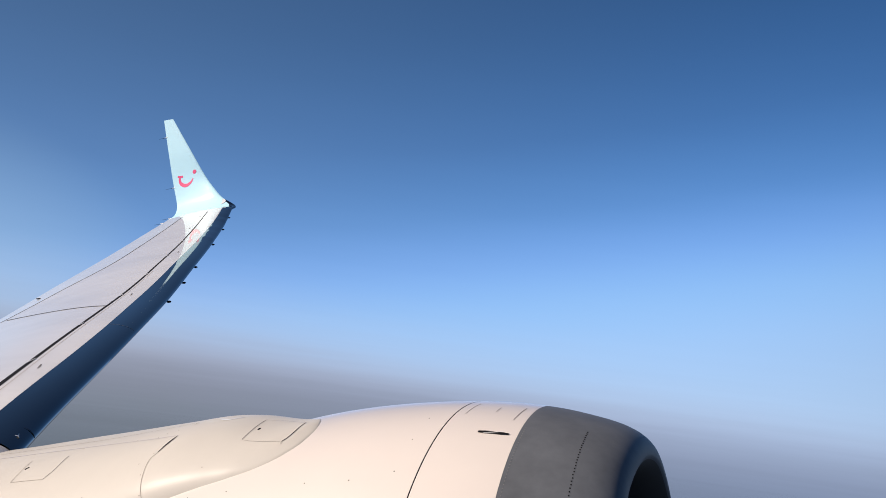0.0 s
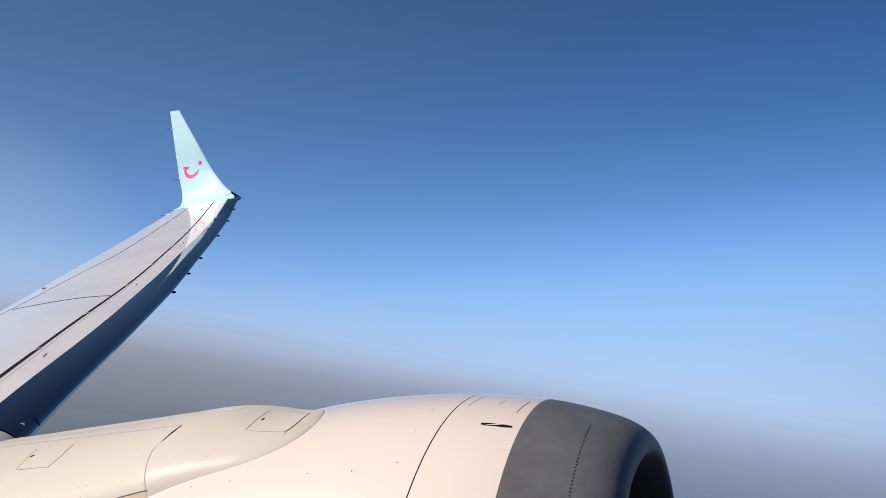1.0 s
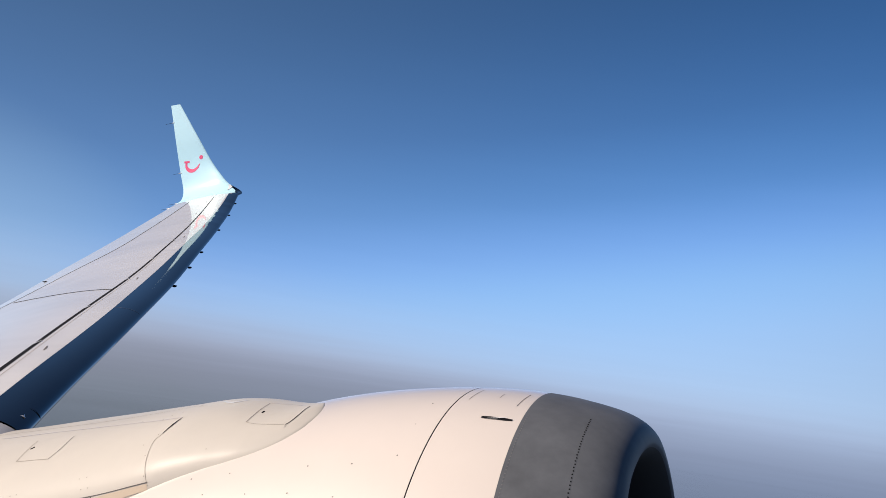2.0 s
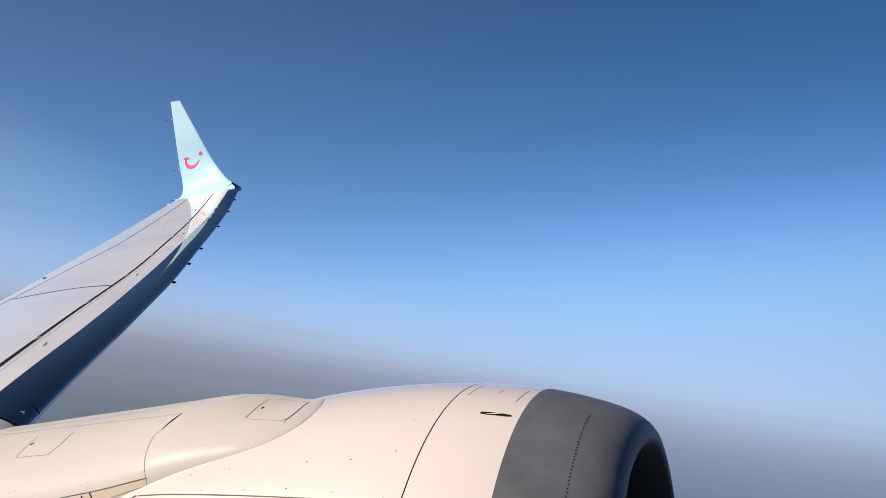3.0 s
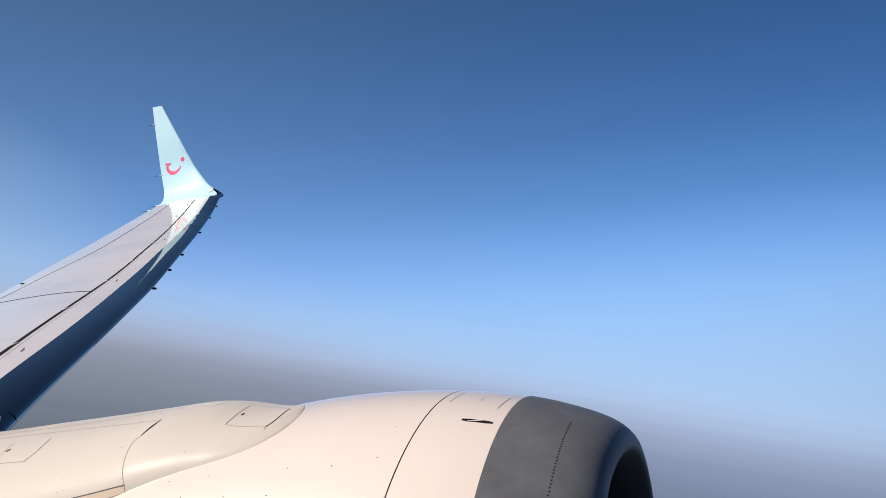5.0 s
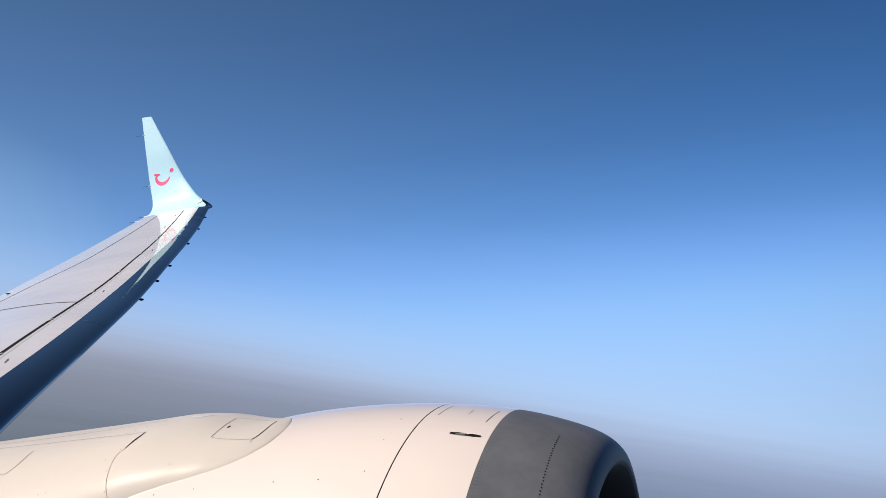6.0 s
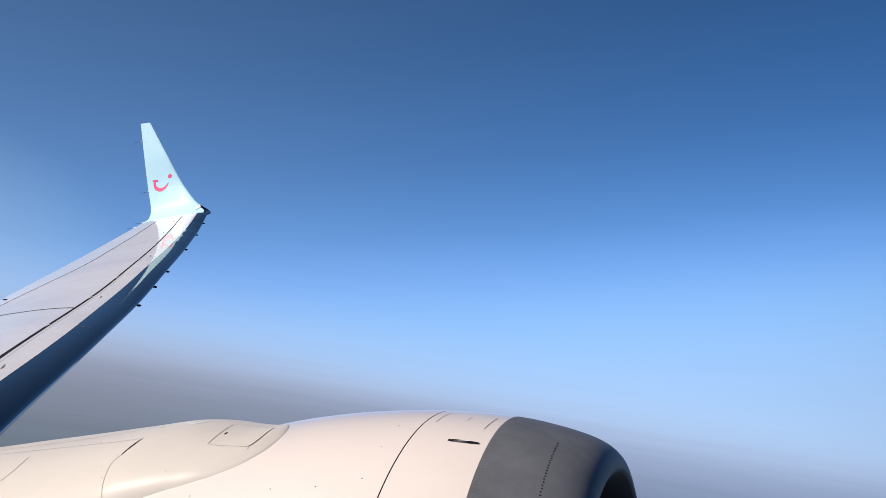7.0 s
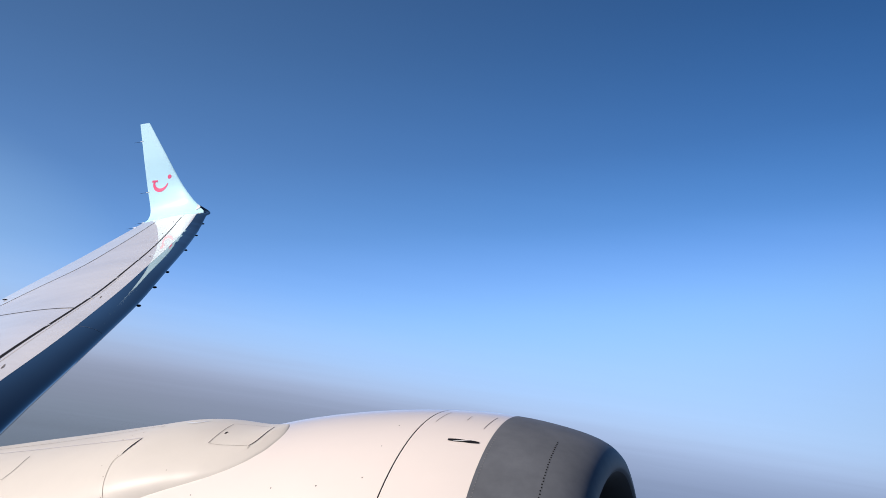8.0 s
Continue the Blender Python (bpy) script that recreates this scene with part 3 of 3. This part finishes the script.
def build_pylon():
    pyl = thing("engine_pylon", "cream painted engine pylon fairing with access hatches", "pylon")
    xs = np.concatenate([1.655 + 0.245 * np.linspace(0, 1, 120) ** 1.2, np.linspace(1.9, 4.4, 130)[1:]])
    ts = np.linspace(0, 180, 141)
    g = fairing_skin(xs[:, None], ts[None])
    low = g.copy()[:, [0, -1]]
    low[..., 2] -= 0.35
    g = np.concatenate([low[:, :1], g, low[:, 1:]], 1)
    part("fairing_skin", *sheet(g, close_v=True), FAIRING_WHITE, pyl)
    sk = fairing_skin
    part("fairing_seam", *strip(sk, [(2.357, 72.5), (2.36, 59), (2.375, 52.4), (2.355, 41), (2.331, 30.2), (2.294, 17.3)], 0.0026, 0.0012), FINE_GAP, pyl)
    part("open_seam", *strip(sk, [(2.356, 73), (2.358, 66), (2.362, 57.5)], (0.004, 0.011, 0.003), 0.002), DARK_GAP, pyl, "dark open seam")
    part("fairing_seam", *strip(sk, [(2.297, 19.7), (2.557, 23.3), (2.753, 24.9), (3.3, 27)], 0.0035, 0.0015), SOFT_GAP, pyl)
    part("tan_strip", *strip(sk, [(2.294, 16.5), (2.443, 18.2), (2.578, 18.8), (3.3, 21)], (0.026, 0.04, 0.045), 0.001), TAN_SEAL, pyl, "tan sealant strip")
    part("ridge_seam", *strip(sk, [(2.36, 73.5), (2.65, 77), (2.972, 79.8), (3.541, 83.2)], 0.008, 0.001), COWL_WHITE, pyl)
    # a bright highlight on the crest, laid on as a white strip
    part("crest_highlight", *strip(sk, [(2.30, 95.5), (2.215, 92), (2.15, 98)], (0.004, 0.03, 0.004), 0.0012), CABIN_WHITE, pyl, "glossy white patch on the crest")
    part("crest_seam", *strip(sk, [(2.42, 92), (2.75, 88.5), (3.1, 88), (3.5, 90), (4.2, 92)], 0.004, 0.001), FINE_GAP, pyl)
    for path, w, mt in (
        (((2.009, 95.0), (1.992, 83), (1.982, 72.9), (1.977, 62.6)), 0.0026, SOFT_GAP), (((1.776, 93), (1.766, 80), (1.764, 66), (1.771, 57), (1.781, 53.6)), 0.0038, DARK_GAP),
        (((1.977, 62.6), (1.93, 60.3), (1.865, 58.2), (1.785, 53.6)), 0.0018, FINE_GAP), (((2.011, 96), (1.9, 99.4), (1.78, 94)), 0.003, COWL_WHITE),
        (((3.189, 73.2), (3.161, 63.8), (3.144, 56.3)), 0.003, FINE_GAP), (((3.144, 56.3), (3.042, 55.6), (2.949, 54.6)), 0.003, FINE_GAP), (((2.949, 54.6), (2.94, 61.6), (2.966, 72.3)), 0.003, SOFT_GAP),
    ):
        part("hatch_seam", *strip(sk, path, w, 0.0015), mt, pyl)
    part("hatch_latch", *dots(sk, [(1.960, 78.6), (1.961, 79.6), (1.961, 80.5)], 0.0055, 0.002), DARK_GAP, pyl, "dark hatch latch")
    part("hatch_latch", *dots(sk, [(3.148, 65.8), (3.143, 66.5)], 0.007, 0.002), DARK_GAP, pyl)
    part("drip_stain", *strip(sk, [(1.778, 53), (1.775, 48.5)], 0.007, 0.0012), STAIN, pyl, "small grey drip stain")
    for x, t in ((2.074, 35.2), (2.325, 25.1), (2.367, 40.7), (2.668, 36.3), (2.631, 36.3), (2.632, 29.3), (2.599, 29.2), (3.013, 34.1), (2.982, 34.4), (2.384, 57.5), (2.42, 50.5), (2.49, 76.4), (2.62, 77.8), (2.78, 78.6), (2.95, 79.2), (2.43, 83), (2.47, 80)):
        part("fastener", *dots(sk, [(x, t)], 0.0032, 0.0008), FINE_GAP, pyl)
    part("strip_slot", *strip(sk, [(2.603, 20.7), (2.599, 22.5)], 0.006, 0.003), DARK_GAP, pyl)
    part("strip_joint", *strip(sk, [(2.57, 16.5), (2.55, 19.5), (2.565, 22.8)], 0.005, 0.003), DARK_GAP, pyl)
    part("ridge_latch", *strip(sk, [(2.377, 88), (2.382, 90), (2.386, 91.7)], (0.003, 0.007, 0.003), 0.003), FINE_GAP, pyl)
    return pyl


build_pylon()


# ---- fuselage round the eye ----
def build_fuselage():
    fus = thing("fuselage", "white airliner fuselage with a cabin window opening", "fuselage", kind="structure")
    yc, zc, ro, ri = -1.76, -0.35, 1.88, 1.80
    x0, x1, x2, x3 = -14.0, -0.24, 0.14, 9.0
    mid = math.degrees(math.asin(0.35 / 1.88))
    a0, a1 = mid - 7.0, mid + 7.0

    def tube(x, a, r):
        x, a, r = np.broadcast_arrays(np.asarray(x, float), np.radians(a), r)
        return np.stack([x, yc + r * np.cos(a), zc + r * np.sin(a)], -1)

    allround = np.linspace(a1, a1 + 360, 97)
    rest = np.linspace(a1, a0 + 360, 93)
    for xs, aa in ((np.linspace(x0, x1, 20), allround), (np.linspace(x2, x3, 14), allround), (np.linspace(x1, x2, 4), rest)):
        part("fuselage_skin", *sheet(np.concatenate([tube(xs[:, None], aa[None], ro), tube(xs[::-1][:, None], aa[None], ri)]), close_u=True), CABIN_WHITE, fus)
    # the bay with the rounded window opening
    k = np.linspace(0, 2 * np.pi, 65)
    c, s = np.cos(k), np.sin(k)
    big = np.maximum(np.abs(c), np.abs(s))
    xm, xh, ah = (x1 + x2) / 2, (x2 - x1) / 2, (a1 - a0) / 2
    oval = (np.abs(c) ** 3 + np.abs(s) ** 3) ** (-1 / 3)
    rings = []
    for fx, fa, r in ((xh / big, ah / big, ro), (0.13 * oval, 5.2 * oval, ro), (0.13 * oval, 5.2 * oval, ri), (xh / big, ah / big, ri)):
        rings.append(tube(xm + fx * c, mid + fa * s, r))
    part("window_bay", *sheet(np.stack(rings)), CABIN_WHITE, fus, "window bay with rounded opening", smooth=False)
    for x in (x0, x3):
        part("end_bulkhead", *sheet(tube(np.array([[x], [x]]), allround[None], np.array([[ri], [0.01]]))), CABIN_WHITE, fus)


build_fuselage()


# ---- ground far below, under haze ----
def build_ground():
    mt = bpy.data.materials.new("hazy_ground")
    mt.use_nodes = True
    t = mt.node_tree
    b = t.nodes["Principled BSDF"]
    b.inputs["Roughness"].default_value = 0.9
    co = t.nodes.new("ShaderNodeTexCoord").outputs["Object"]
    n = node(t, "ShaderNodeTexNoise", Scale=0.004, Detail=8.0, Roughness=0.6)
    t.links.new(co, n.inputs["Vector"])
    t.links.new(ramp(t, n.outputs[0], (0.3, (0.04, 0.06, 0.075)), (0.7, (0.08, 0.10, 0.12))), b.inputs["Base Color"])
    # haze imitated by alpha: the land fades out with distance into the sky colour
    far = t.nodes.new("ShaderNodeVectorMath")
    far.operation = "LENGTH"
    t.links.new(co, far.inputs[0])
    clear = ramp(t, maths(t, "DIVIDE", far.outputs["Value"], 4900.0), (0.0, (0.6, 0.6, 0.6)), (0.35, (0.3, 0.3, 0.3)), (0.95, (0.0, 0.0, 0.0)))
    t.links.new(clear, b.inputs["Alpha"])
    a = np.linspace(0, 2 * np.pi, 97)
    r = np.array([0.01, 300, 900, 1800, 3000, 4900.0])
    pts = np.stack([r[:, None] * np.cos(a)[None], r[:, None] * np.sin(a)[None], 0 * r[:, None] * a[None]], -1)
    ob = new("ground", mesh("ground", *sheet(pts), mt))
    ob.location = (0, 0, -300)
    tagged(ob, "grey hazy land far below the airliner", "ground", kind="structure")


build_ground()
